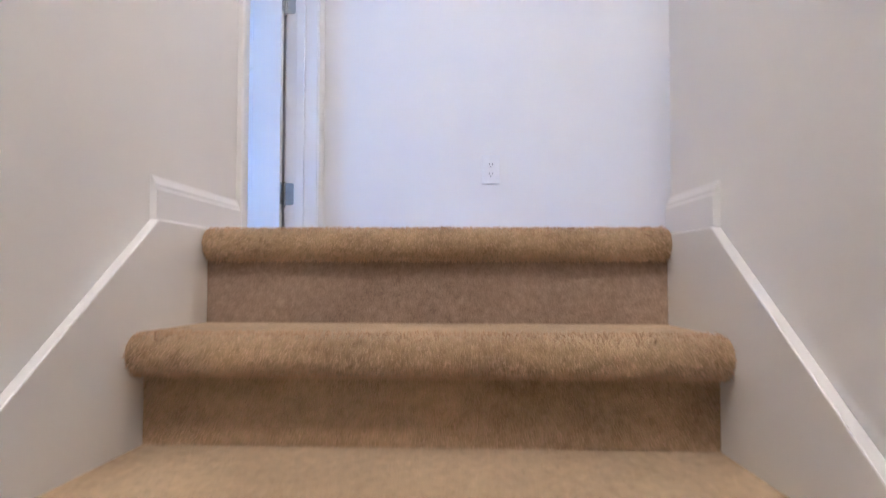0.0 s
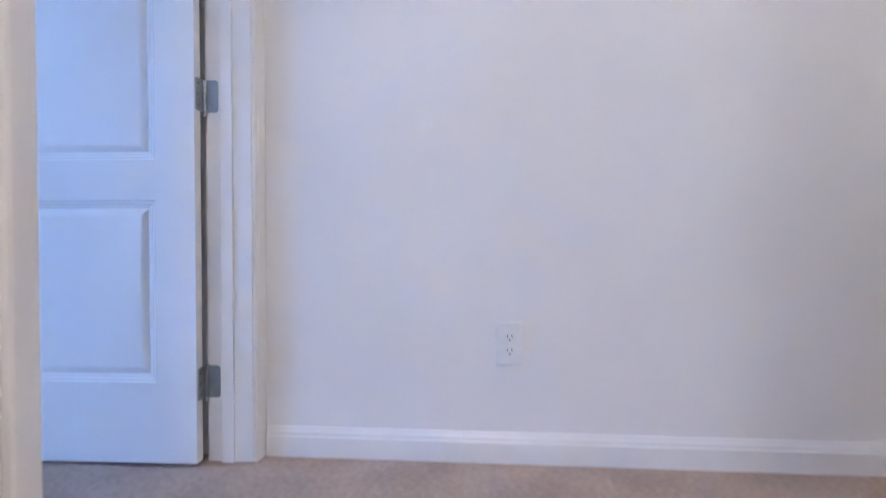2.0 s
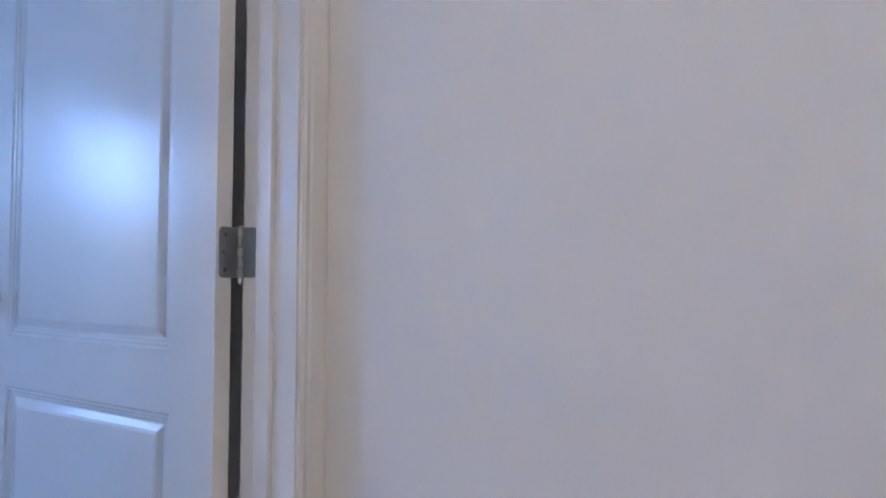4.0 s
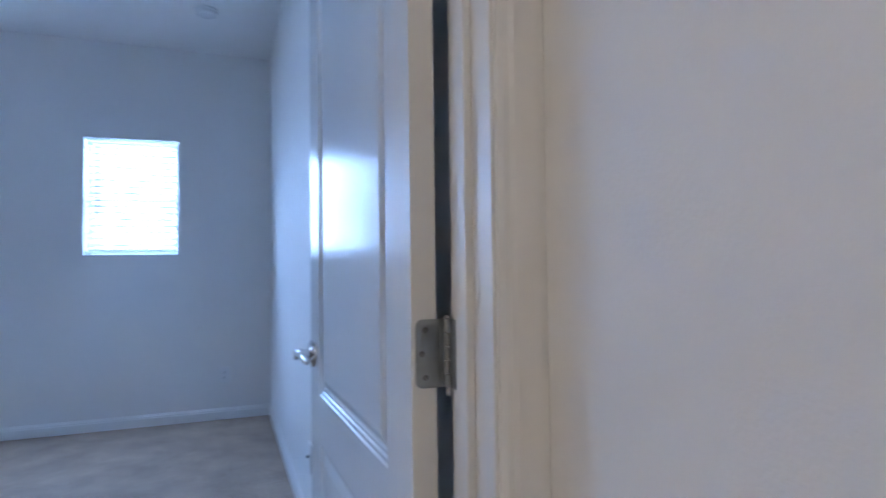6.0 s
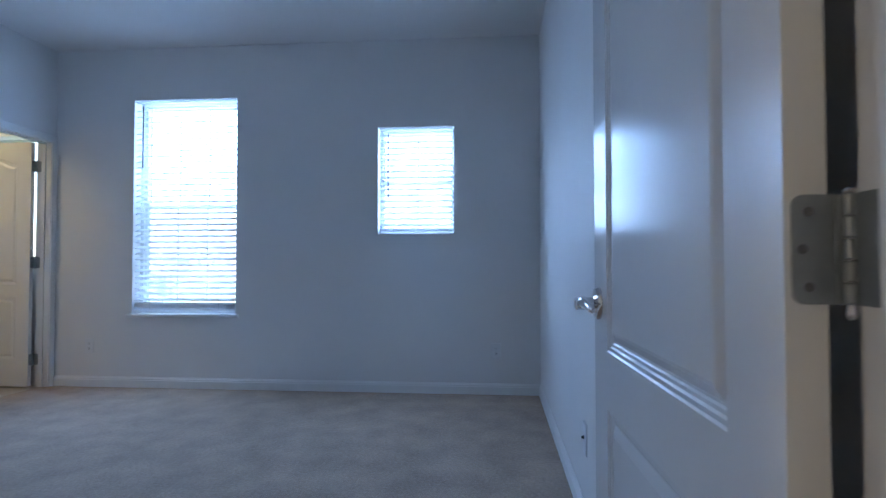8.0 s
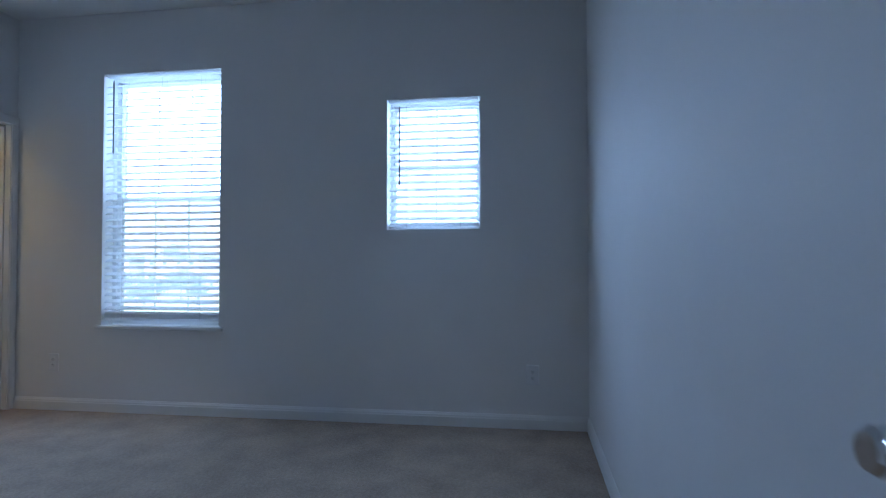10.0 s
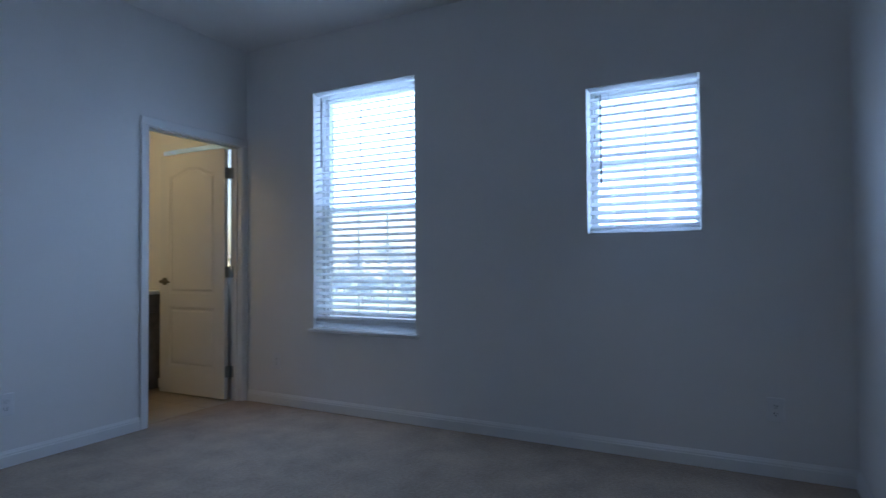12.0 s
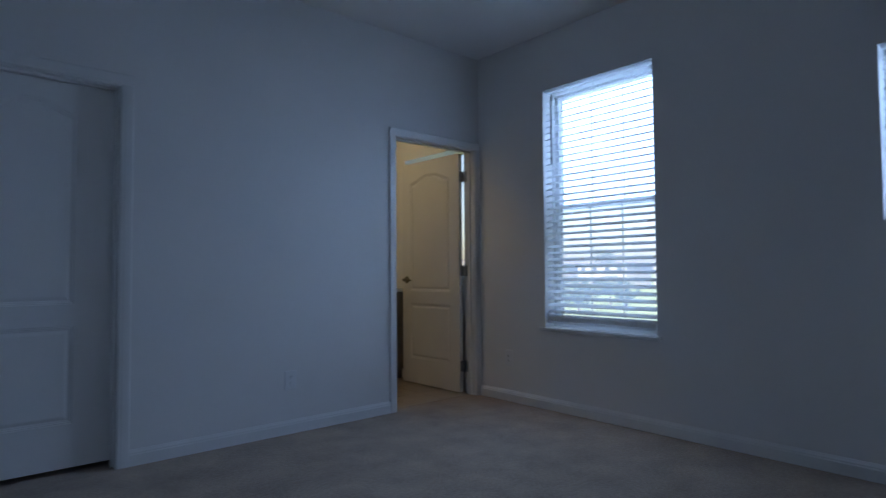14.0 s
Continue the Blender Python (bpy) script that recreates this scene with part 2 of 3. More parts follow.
# ---- shell: walls, floors, ceilings ----
bm = B()   # window wall with two openings
box(bm, XO, XW, -5.67, W3[0], -0.3, H)
box(bm, XO, XW, W3[0], W3[1], -0.3, W3[2])
box(bm, XO, XW, W3[0], W3[1], W3[3], H)
box(bm, XO, XW, W3[1], W1[0], -0.3, H)
box(bm, XO, XW, W1[0], W1[1], -0.3, W1[2])
box(bm, XO, XW, W1[0], W1[1], W1[3], H)
box(bm, XO, XW, W1[1], W2[0], -0.3, H)
box(bm, XO, XW, W2[0], W2[1], -0.3, W2[2])
box(bm, XO, XW, W2[0], W2[1], W2[3], H)
box(bm, XO, XW, W2[1], 0.12, -0.3, H)
structure("wall_west", bm, M_WALL, "light painted bedroom wall with window openings", "wall")
bm = B()   # long wall shared by bedroom and hall
box(bm, XW, 3.6, YN, 0.12, -0.3, H)
structure("wall_north", bm, M_WALL, "light textured painted wall running from hall into bedroom", "wall")
bm = B()   # door wall that goes on as the stair's wall
J = 0.018
box(bm, XD0, XD1, DY1 + J, YN, -0.3, H)
box(bm, XD0, XD1, DY0 - J, DY1 + J, DH + J, H)
box(bm, XD0, XD1, YLOW - 1.3, DY0 - J, ZLOW - 0.2, H)
structure("wall_east", bm, M_WALL, "painted wall with bedroom doorway beside the stairs", "wall")
bm = B()   # south bedroom wall with bathroom and closet openings
box(bm, XW, BX0 - J, YSB, YS, -0.3, H)
box(bm, BX0 - J, BX1 + J, YSB, YS, DH + J, H)
box(bm, BX1 + J, CX0 - J, YSB, YS, -0.3, H)
box(bm, CX0 - J, CX1 + J, YSB, YS, DH + J, H)
box(bm, CX1 + J, XD0, YSB, YS, -0.3, H)
structure("wall_south", bm, M_WALL, "light painted bedroom wall with bathroom and closet doorways", "wall")
bm = B()
box(bm, XR, XR + 0.117, YLOW - 1.3, YH, ZLOW - 0.2, H)
box(bm, XR + 0.117, 3.6, YH - 0.117, YH, -0.3, H)
structure("wall_stair", bm, M_WALL, "painted wall beside the carpeted stairs", "wall")
bm = B()
box(bm, 3.6, 3.72, YH - 0.117, 0.12, -0.3, H)
structure("wall_hall_end", bm, M_WALL, "painted end wall of the hall", "wall")
bm = B()
box(bm, XD0, XR + 0.117, YLOW - 1.42, YLOW - 1.3, ZLOW - 0.2, H)
structure("wall_stair_foot", bm, M_WALL, "painted wall at the foot of the stairs", "wall")
bm = B()   # bathroom and closet
box(bm, XW, -2.3, -5.67, -5.55, -0.3, H)
box(bm, -2.3, -2.2, -5.67, YSB, -0.3, H)
structure("wall_bathroom", bm, M_WALL, "warm lit painted bathroom wall", "wall")
bm = B()
box(bm, CX0 - 0.3, CX1 + 0.3, YSB - 0.72, YSB - 0.6, -0.3, H)
box(bm, CX0 - 0.42, CX0 - 0.3, YSB - 0.72, YSB, -0.3, H)
box(bm, CX1 + 0.3, CX1 + 0.42, YSB - 0.72, YSB, -0.3, H)
structure("wall_closet", bm, M_WALL, "painted closet wall behind the closed door", "wall")
bm = B()
box(bm, XO, 3.72, -5.67, 0.12, H, H + 0.2)
box(bm, XD0, XR + 0.117, YLOW - 1.42, -5.67, H, H + 0.2)
structure("ceiling", bm, M_CEIL, "white textured ceiling", "ceiling")

bm = B()   # carpeted upper floor: bedroom, doorway, hall
box(bm, XW, XD0, YS, YN, -0.3, 0)
box(bm, XD0, XD1, DY0 - J, DY1 + J, -0.3, 0)
box(bm, XD1, 3.6, YH, YN, -0.3, 0)
box(bm, CX0 - 0.3, CX1 + 0.3, YSB - 0.6, YSB, -0.3, 0)
box(bm, CX0 - J, CX1 + J, YSB, YS, -0.3, 0)
box(bm, BX0 - J, BX1 + J, YSB + 0.05, YS, -0.3, 0)
box(bm, XD1, XR, NOSE_Y + 0.036, YH, -0.3, 0)
structure("floor", bm, M_CARPET, "beige cut-pile carpet floor", "floor")
bm = B()
box(bm, XD1, XR, YLOW - 1.3, YLOW + 0.02, ZLOW - 0.2, ZLOW)
structure("floor_lower", bm, M_CARPET, "beige carpet at the foot of the stairs", "floor")


# ---- trim ----
BBP = [(0, 0), (0.014, 0), (0.014, 0.058), (0.011, 0.064), (0.011, 0.07), (0.006, 0.08), (0.004, 0.086), (0, 0.086)]


def baseboard(axis, a, b, face, side, z=0.0):
    """A moulded board along x or y from a to b, standing off the wall face towards side."""
    bm = B()
    pts = [(face + side * d, z + h) for d, h in BBP]
    prism(bm, pts, "x" if axis == "x" else "y", a, b)
    return structure("baseboard", bm, M_TRIM, "white moulded baseboard along the wall", "baseboard")


CW, CT = 0.06, 0.016
CAS = [(0, 0), (0, 0.008), (0.006, 0.011), (0.014, 0.011), (0.020, 0.013), (CW - 0.012, CT), (CW - 0.004, CT), (CW, CT - 0.004), (CW, 0)]


def casing(axis, lo, hi, face, side, top, wide_hi=CW, wide_lo=CW):
    """Door casing round an opening from lo to hi along an axis (x or y), on a wall face towards side."""
    trim = thing("trim", "white moulded door casing", "door casing", kind="structure")
    for edge, way, wide in ((lo, -1, wide_lo), (hi, 1, wide_hi)):
        if wide <= 0:
            continue
        bm = B()
        pts = [(edge + way * (0.005 + u * wide / CW), face + side * v) for u, v in CAS]
        if axis == "y":
            pts = [(v, u) for u, v in pts]
        prism(bm, pts, "z", 0.0, top + 0.005)
        part("side_casing", bm, M_TRIM, trim)
    bm = B()
    pts = [(face + side * v, top + 0.005 + u) for u, v in CAS]
    a, b = lo - 0.005 - wide_lo, hi + 0.005 + wide_hi
    prism(bm, pts, "x" if axis == "x" else "y", a, b)
    part("head_casing", bm, M_TRIM, trim)
    return trim


def jamb(axis, lo, hi, f0, f1, top, stop_at):
    """Boards that line an opening through a wall from f0 to f1, with a stop."""
    t = thing("trim", "white door jamb with stop", "door jamb", kind="structure")
    for edge, way in ((lo, -1), (hi, 1)):
        for nm, e0, e1, g0, g1 in (("jamb_board", edge, edge + way * J, f0 - 0.001, f1 + 0.001), ("stop", edge, edge - way * 0.011, stop_at, stop_at + 0.034)):
            u0, u1 = min(e0, e1), max(e0, e1)
            bm = B()
            if axis == "y":
                box(bm, g0, g1, u0, u1, 0, top if nm != "stop" else top - 0.011, 0.0015)
            else:
                box(bm, u0, u1, g0, g1, 0, top if nm != "stop" else top - 0.011, 0.0015)
            part(nm, bm, M_TRIM, t)
    for nm, z0, z1, g0, g1, e in (("head_board", top, top + J, f0 - 0.001, f1 + 0.001, J), ("head_stop", top - 0.011, top, stop_at, stop_at + 0.034, 0)):
        bm = B()
        if axis == "y":
            box(bm, g0, g1, lo - e, hi + e, z0, z1)
        else:
            box(bm, lo - e, hi + e, g0, g1, z0, z1)
        part(nm, bm, M_TRIM, t)
    return t


jamb("y", DY0, DY1, XD0, XD1, DH, XD0 + 0.04)
casing("y", DY0, DY1, XD1, 1, DH, wide_hi=0.06)
casing("y", DY0, DY1, XD0, -1, DH, wide_hi=0.06)
jamb("x", BX0, BX1, YSB, YS, DH, YSB + 0.04)
casing("x", BX0, BX1, YS, 1, DH, wide_lo=0.049)
casing("x", BX0, BX1, YSB, -1, DH, wide_lo=0.049)
jamb("x", CX0, CX1, YSB, YS, DH, YSB + 0.04)
casing("x", CX0, CX1, YS, 1, DH)

baseboard("x", XW + 0.014, XD0 - 0.02, YN, -1)
baseboard("x", XD1 + 0.02, 3.6, YN, -1)
baseboard("y", YS, YN, XW, 1)
baseboard("x", BX1 + 0.066, CX0 - 0.066, YS, 1)
baseboard("x", CX1 + 0.066, XD0 - 0.014, YS, 1)
baseboard("y", YS, DY0 - 0.066, XD0, -1)
baseboard("y", -1.312, DY0 - 0.066, XD1, 1, 0.013)
baseboard("y", -1.325, YH, XR, -1, -0.003)
baseboard("x", XR, 3.6, YH, 1)

# ---- stairs ----
stairs = thing("stairs", "beige carpeted stairs with rounded nosings between white skirts", "stairs", kind="structure")
R = 0.036


def step_profile():
    """y (towards the flight's top) and z, from the nose's centre line: one tread with its nose and the riser below."""
    pts = [(RUN + 0.05, -0.006)]
    for i in range(9):
        a = math.pi / 2 + math.pi * i / 8
        pts.append((R * math.cos(a) * 1.05, -R + R * math.sin(a)))
    pts += [(0.026, -2 * R - 0.003), (0.03, -RISE - 0.004), (RUN + 0.05, -RISE - 0.004)]
    return pts


def make_step():
    prof = step_profile()
    bm = B()
    n = 70
    x0, x1 = 0.0203, XR - 0.0203
    rows = []
    for i in range(n + 1):
        u = i / n
        x = x0 + (x1 - x0) * u
        end = min(u, 1 - u) * (x1 - x0)
        pinch = 0.005 * math.exp(-end / 0.02)
        row = []
        for k, (y, z) in enumerate(prof):
            w = 0.0022 * noise.noise((x * 22, y * 30, z * 30)) if 0 < k < 11 else 0
            yy = y + w + (pinch if 1 <= k <= 10 else 0)
            row.append(bm.verts.new((x, yy, z + w)))
        rows.append(row)
    m = len(prof)
    for a, b in zip(rows, rows[1:]):
        for k in range(m):
            bm.faces.new((a[k], a[(k + 1) % m], b[(k + 1) % m], b[k]))
    bm.faces.new(rows[0])
    bm.faces.new(rows[-1][::-1])
    return part("step", bm, M_CARPET_LIT, stairs, smooth=True)


def tufts(places, rnd, name):
    """Short leaning blades of yarn at (point, normal)."""
    verts, faces = [], []
    for p, n in places:
        length, w = rnd.uniform(0.0045, 0.0095), rnd.uniform(0.0008, 0.0015)
        lean = (n + Vector((rnd.gauss(0, 0.35), rnd.gauss(0, 0.3), rnd.gauss(0, 0.3) - 0.45))).normalized() * length
        side = Vector((rnd.uniform(-1, 1), rnd.uniform(-1, 1), rnd.uniform(-1, 1))).normalized() * w
        m = len(verts)
        verts += [tuple(p - side), tuple(p + side), tuple(p + lean + side * 0.35), tuple(p + lean - side * 0.35)]
        faces.append((m, m + 1, m + 2, m + 3))
    me = bpy.data.meshes.new(name)
    me.from_pydata(verts, [], faces)
    me.materials.append(M_PILE)
    return me


def step_places(rnd, n=52000):
    prof = step_profile()[:12]
    cum, total = [], 0.0
    for a, b in zip(prof, prof[1:]):
        total += math.hypot(b[0] - a[0], b[1] - a[1])
        cum.append(total)
    for _ in range(n):
        u = rnd.uniform(0, total)
        k = next(i for i, c in enumerate(cum) if u <= c)
        a, b = prof[k], prof[k + 1]
        seg = cum[k] - (cum[k - 1] if k else 0)
        f = 1 - (cum[k] - u) / seg
        if k == 0 and rnd.random() < 6.0 * (1.02 - f):   # away from the nose the tread carries no tufts
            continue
        ny, nz = (b[1] - a[1]) / seg, -(b[0] - a[0]) / seg
        yield Vector((rnd.uniform(0.024, XR - 0.024), a[0] + (b[0] - a[0]) * f - ny * 0.001, a[1] + (b[1] - a[1]) * f - nz * 0.001)), Vector((0, ny, nz))


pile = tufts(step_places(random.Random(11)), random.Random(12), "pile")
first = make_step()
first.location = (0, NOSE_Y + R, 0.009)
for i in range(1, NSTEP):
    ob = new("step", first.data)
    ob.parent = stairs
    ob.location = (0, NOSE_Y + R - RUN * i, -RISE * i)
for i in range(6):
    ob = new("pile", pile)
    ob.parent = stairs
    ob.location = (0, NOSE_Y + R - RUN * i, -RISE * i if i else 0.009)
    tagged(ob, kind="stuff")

for x0, x1, ystart, yend in ((0.0, 0.02, -1.312, DY0 - 0.067), (XR - 0.02, XR, -1.325, YH)):
    bm = B()
    yb = YLOW - 0.3
    top = 0.013 if x0 < 0.5 else -0.004
    zb = top - (0.745 if x0 < 0.5 else 0.72) * (ystart - yb)   # a little steeper than the flight
    prism(bm, [(yb, zb), (ystart, top), (yend, top), (yend, -0.25), (ystart, -0.6), (yb, zb - 0.6)], "x", x0, x1)
    sk = part("skirt_board", bm, M_TRIM, stairs)
    bv = sk.modifiers.new("edge", "BEVEL")
    bv.width, bv.segments = 0.003, 2


# ---- doors ----
def arch(u, rise):
    """Cathedral curve of a panel's head: flat shoulders, a raised middle."""
    s = min(1.0, max(0.0, (0.5 - abs(u - 0.5)) / 0.42))
    return rise * (s * s * (3 - 2 * s))


def panel_loop(x0, x1, z0, z1, rise, inset, n=22):
    pts = [(x0 + inset, z0 + inset), (x1 - inset, z0 + inset)]
    for i in range(n + 1):
        u = 1 - i / n
        x = x0 + inset + (x1 - x0 - 2 * inset) * u
        pts.append((x, z1 - rise - inset + arch(u, rise)))
    return pts


def door_leaf(parent, width, height=2.015, thick=0.035, z0=0.012, st=0.112):
    """A moulded two-panel leaf from (0, 0, z0) along +x; its two faces at y = 0 and y = -thick."""
    lo, hi = (0.235, 0.737), (0.848, 1.905)
    rise = 0.062
    bm = B()
    box(bm, 0, st, -thick, 0, z0, z0 + height)
    box(bm, width - st, width, -thick, 0, z0, z0 + height)
    box(bm, st, width - st, -thick, 0, z0, lo[0])
    box(bm, st, width - st, -thick, 0, lo[1], hi[0])
    head = panel_loop(st, width - st, hi[0], hi[1], rise, 0)[2:]
    pts = head + [(st, z0 + height), (width - st, z0 + height)]
    prism(bm, pts, "y", -thick, 0)
    bmesh.ops.remove_doubles(bm, verts=bm.verts, dist=1e-5)
    part("slab", bm, M_DOOR, parent)
    for (a, b), rs in ((lo, 0.0), (hi, rise)):
        bm = B()
        for face, way in ((0, -1), (-thick, 1)):
            loops = []
            for inset, depth in ((0.0, 0.0), (0.003, 0.0030), (0.009, 0.0036), (0.012, 0.0066), (0.017, 0.0072), (0.020, 0.0092), (0.024, 0.0092), (0.036, 0.0035), (0.042, 0.002)):
                loops.append([bm.verts.new((x, face + way * depth, z)) for x, z in panel_loop(st, width - st, a, b, rs, inset)])
            for p, q in zip(loops, loops[1:]):
                n = len(p)
                for i in range(n):
                    bm.faces.new((p[i], p[(i + 1) % n], q[(i + 1) % n], q[i]))
            bm.faces.new(loops[-1])
        part("panel", bm, M_DOOR, parent, smooth=True, crease=9)


def hinge(parent, z, reach):
    """A butt hinge of a leaf that stands open at a right angle: a plate on the leaf's edge, one on the jamb, a knuckled barrel between. reach: from the leaf's face to the jamb."""
    hgt, wid = 0.09, 0.034

    def plate(m):
        bm = B()
        r = 0.009
        pts = []
        for cx, cz, a0 in ((wid - r, r, -90), (wid - r, hgt - r, 0)):
            for k in range(6):
                a = radians(a0 + 18 * k)
                pts.append((cx + r * math.cos(a), cz + r * math.sin(a)))
        pts = [(0, 0)] + pts + [(0, hgt)]
        prism(bm, pts, "y", 0, 0.0025)
        bm.transform(m)
        return bm
    leaf_m = pose(0.0, -0.0400, z, 0, 0, 90)
    jamb_m = pose(-0.0105, -reach + 0.0027, z, 0, 0, 180)
    bm = plate(leaf_m)
    box(bm, -0.0035, -0.001, -0.0475, -0.040, z, z + hgt)
    h = part("hinge", bm, M_STEEL, parent, "satin nickel butt hinge")
    part("jamb_plate", plate(jamb_m), M_STEEL, h)
    axis = Matrix.Translation((-0.0065, -0.0495, z))
    bm = B()
    for k in range(5):
        lathe(bm, [(0.0045, 0.0006), (0.0058, 0.0015), (0.0058, hgt / 5 - 0.0012), (0.0045, hgt / 5 - 0.0003)], axis @ Matrix.Translation((0, 0, hgt * k / 5)), 14)
    part("knuckle", bm, M_STEEL, h, smooth=True)
    bm = B()
    lathe(bm, [(0.002, -0.012), (0.0045, -0.008), (0.0035, -0.004), (0.0035, hgt), (0.005, hgt + 0.001), (0.0055, hgt + 0.003), (0.003, hgt + 0.005)], axis, 12)
    part("pin", bm, M_CHROME, h, smooth=True)
    for m in (leaf_m, jamb_m):
        for sx, sz in ((0.021, 0.014), (0.026, 0.045), (0.021, 0.076)):
            bm = B()
            lathe(bm, [(0.0042, 0.0), (0.0038, 0.0008), (0.0012, 0.0002)], m @ Matrix.Translation((sx, 0.0025, sz)) @ Matrix.Rotation(radians(-90), 4, "X"), 10)
            part("screw", bm, M_SCREW, h)


def lever(parent, x, z, face, way, toward, metal, label):
    """A lever on a round rose at (x, face, z), standing off towards way; its grip points along toward."""
    m = Matrix.Translation((x, face, z)) @ Matrix.Rotation(radians(-90 * way), 4, "X")
    bm = B()
    lathe(bm, [(0.033, 0.0), (0.033, 0.004), (0.030, 0.009), (0.016, 0.012), (0.0125, 0.014), (0.0125, 0.028), (0.014, 0.031), (0.014, 0.046), (0.011, 0.050)], m, 32)
    h = part("lever_handle", bm, metal, parent, label, smooth=True)
    bm = B()
    rings = []
    for i in range(15):
        u = i / 14
        cx = x + toward * (0.105 * u - 0.008)
        cy = face + way * (0.040 - 0.008 * u * u)
        cz = z + 0.004 * math.sin(u * math.pi * 1.2) - 0.004 * u
        a, b = 0.0085 - 0.003 * u, 0.0125 - 0.0045 * u
        if i in (0, 14):
            a, b = a * 0.6, b * 0.6
        rings.append([bm.verts.new((cx, cy + a * math.cos(k * math.pi / 6), cz + b * math.sin(k * math.pi / 6))) for k in range(12)])
    for p, q in zip(rings, rings[1:]):
        for k in range(12):
            bm.faces.new((p[k], p[(k + 1) % 12], q[(k + 1) % 12], q[k]))
    bm.faces.new(rings[0])
    bm.faces.new(rings[-1])
    part("grip", bm, metal, h, smooth=True)
    return h


HZ = (0.183, 0.985, 1.787)
# the leaf's local x runs from the hinge; local y = 0 is the face that shows
d1 = thing("door_1", "white two-panel bedroom door standing open", "door", pose(-0.136, DY1 - 0.053, 0, 0, 0, 181.8), kind="structure")
door_leaf(d1, 0.762)
for z in HZ:
    hinge(d1, z, 0.053)
lever(d1, 0.715, 0.937, 0.0, 1, -1, M_CHROME, "polished chrome lever handle")
d2 = thing("door_2", "cream-lit white two-panel bathroom door standing open", "door", pose(BX0 + 0.057, YSB - 0.011, 0, 0, 0, -88.6), kind="structure")
door_leaf(d2, 0.762)
for z in HZ:
    hinge(d2, z, 0.057)
lever(d2, 0.762 - 0.062, 0.95, 0.0, 1, -1, M_NICKEL_DARK, "nickel lever handle, dark reflections set in its colour")
d3 = thing("door_3", "white two-panel closet door, closed", "door", pose(CX0 + 0.003, YSB + 0.036, 0.02), kind="structure")
door_leaf(d3, CX1 - CX0 - 0.006, height=1.99, st=0.18)

# strike plate in the latch-side jamb
strike = thing("strike_plate", "satin nickel strike plate in the door jamb", "strike plate", pose(-0.105, DY0, 0.925, 0, 0, 0))
bm = B()
box(bm, -0.013, 0.013, 0.0, 0.002, -0.033, -0.0135)
box(bm, -0.013, 0.013, 0.0, 0.002, 0.0135, 0.033)
box(bm, 0.008, 0.013, 0.0, 0.002, -0.0135, 0.0135)
box(bm, -0.013, -0.007, 0.0, 0.002, -0.0135, 0.0135)
part("plate", bm, M_STRIKE, strike)
bm = B()
lip = [(-0.0132, 0.002), (-0.020, 0.0015), (-0.025, -0.0005), (-0.029, -0.004), (-0.0275, -0.005), (-0.024, -0.002), (-0.0195, 0.0), (-0.0132, 0.0)]
prism(bm, lip, "z", -0.030, 0.030)
part("lip", bm, M_STRIKE, strike, "curved strike lip")
bm = B()
box(bm, -0.0069, 0.0079, 0.0, 0.0006, -0.0134, 0.0134)
part("latch_hole", bm, M_SLOT, strike, "dark latch hole")
for z in (-0.0235, 0.0235):
    bm = B()
    lathe(bm, [(0.004, 0.0), (0.0036, 0.0008), (0.0012, 0.0002)], pose(0, 0.002, z, -90), 10)
    part("screw", bm, M_SCREW, strike)


# ---- windows ----
def window(name, w, label, muntins, meet, f, s):
    y0, y1, z0, z1 = w
    win = thing(name, label, "window", kind="structure")
    fx0, fx1 = -4.375, -4.285
    for nm, a, b, c, d in (("frame_side", y0, y0 + f, z0, z1), ("frame_side", y1 - f, y1, z0, z1), ("frame_head", y0 + f, y1 - f, z1 - f, z1), ("frame_sill", y0 + f, y1 - f, z0, z0 + f)):
        bm = B()
        box(bm, fx0, fx1, a, b, c, d, 0.002)
        part(nm, bm, M_VINYL, win)
    for lo, hi, x in ((z0 + f, meet + 0.02, -4.315), (meet - 0.02, z1 - f, -4.345)):
        a, b = y0 + f, y1 - f
        bm = B()
        box(bm, x - 0.014, x + 0.014, a, a + s, lo, hi)
        box(bm, x - 0.014, x + 0.014, b - s, b, lo, hi)
        box(bm, x - 0.014, x + 0.014, a + s, b - s, lo, lo + s)
        box(bm, x - 0.014, x + 0.014, a + s, b - s, hi - s, hi)
        sash = part("sash", bm, M_VINYL, win, "white vinyl sash")
        bm = B()
        box(bm, x - 0.002, x + 0.002, a + s, b - s, lo + s, hi - s)
        pane = part("pane", bm, M_GLASS, sash, "clear glass pane")
        pane.visible_shadow = False
        for k in range(muntins):
            yc = a + s + (b - a - 2 * s) * (k + 1) / (muntins + 1)
            bm = B()
            box(bm, x - 0.009, x - 0.003, yc - 0.006, yc + 0.006, lo + s, hi - s)
            part("muntin", bm, M_VINYL, sash)
    return win


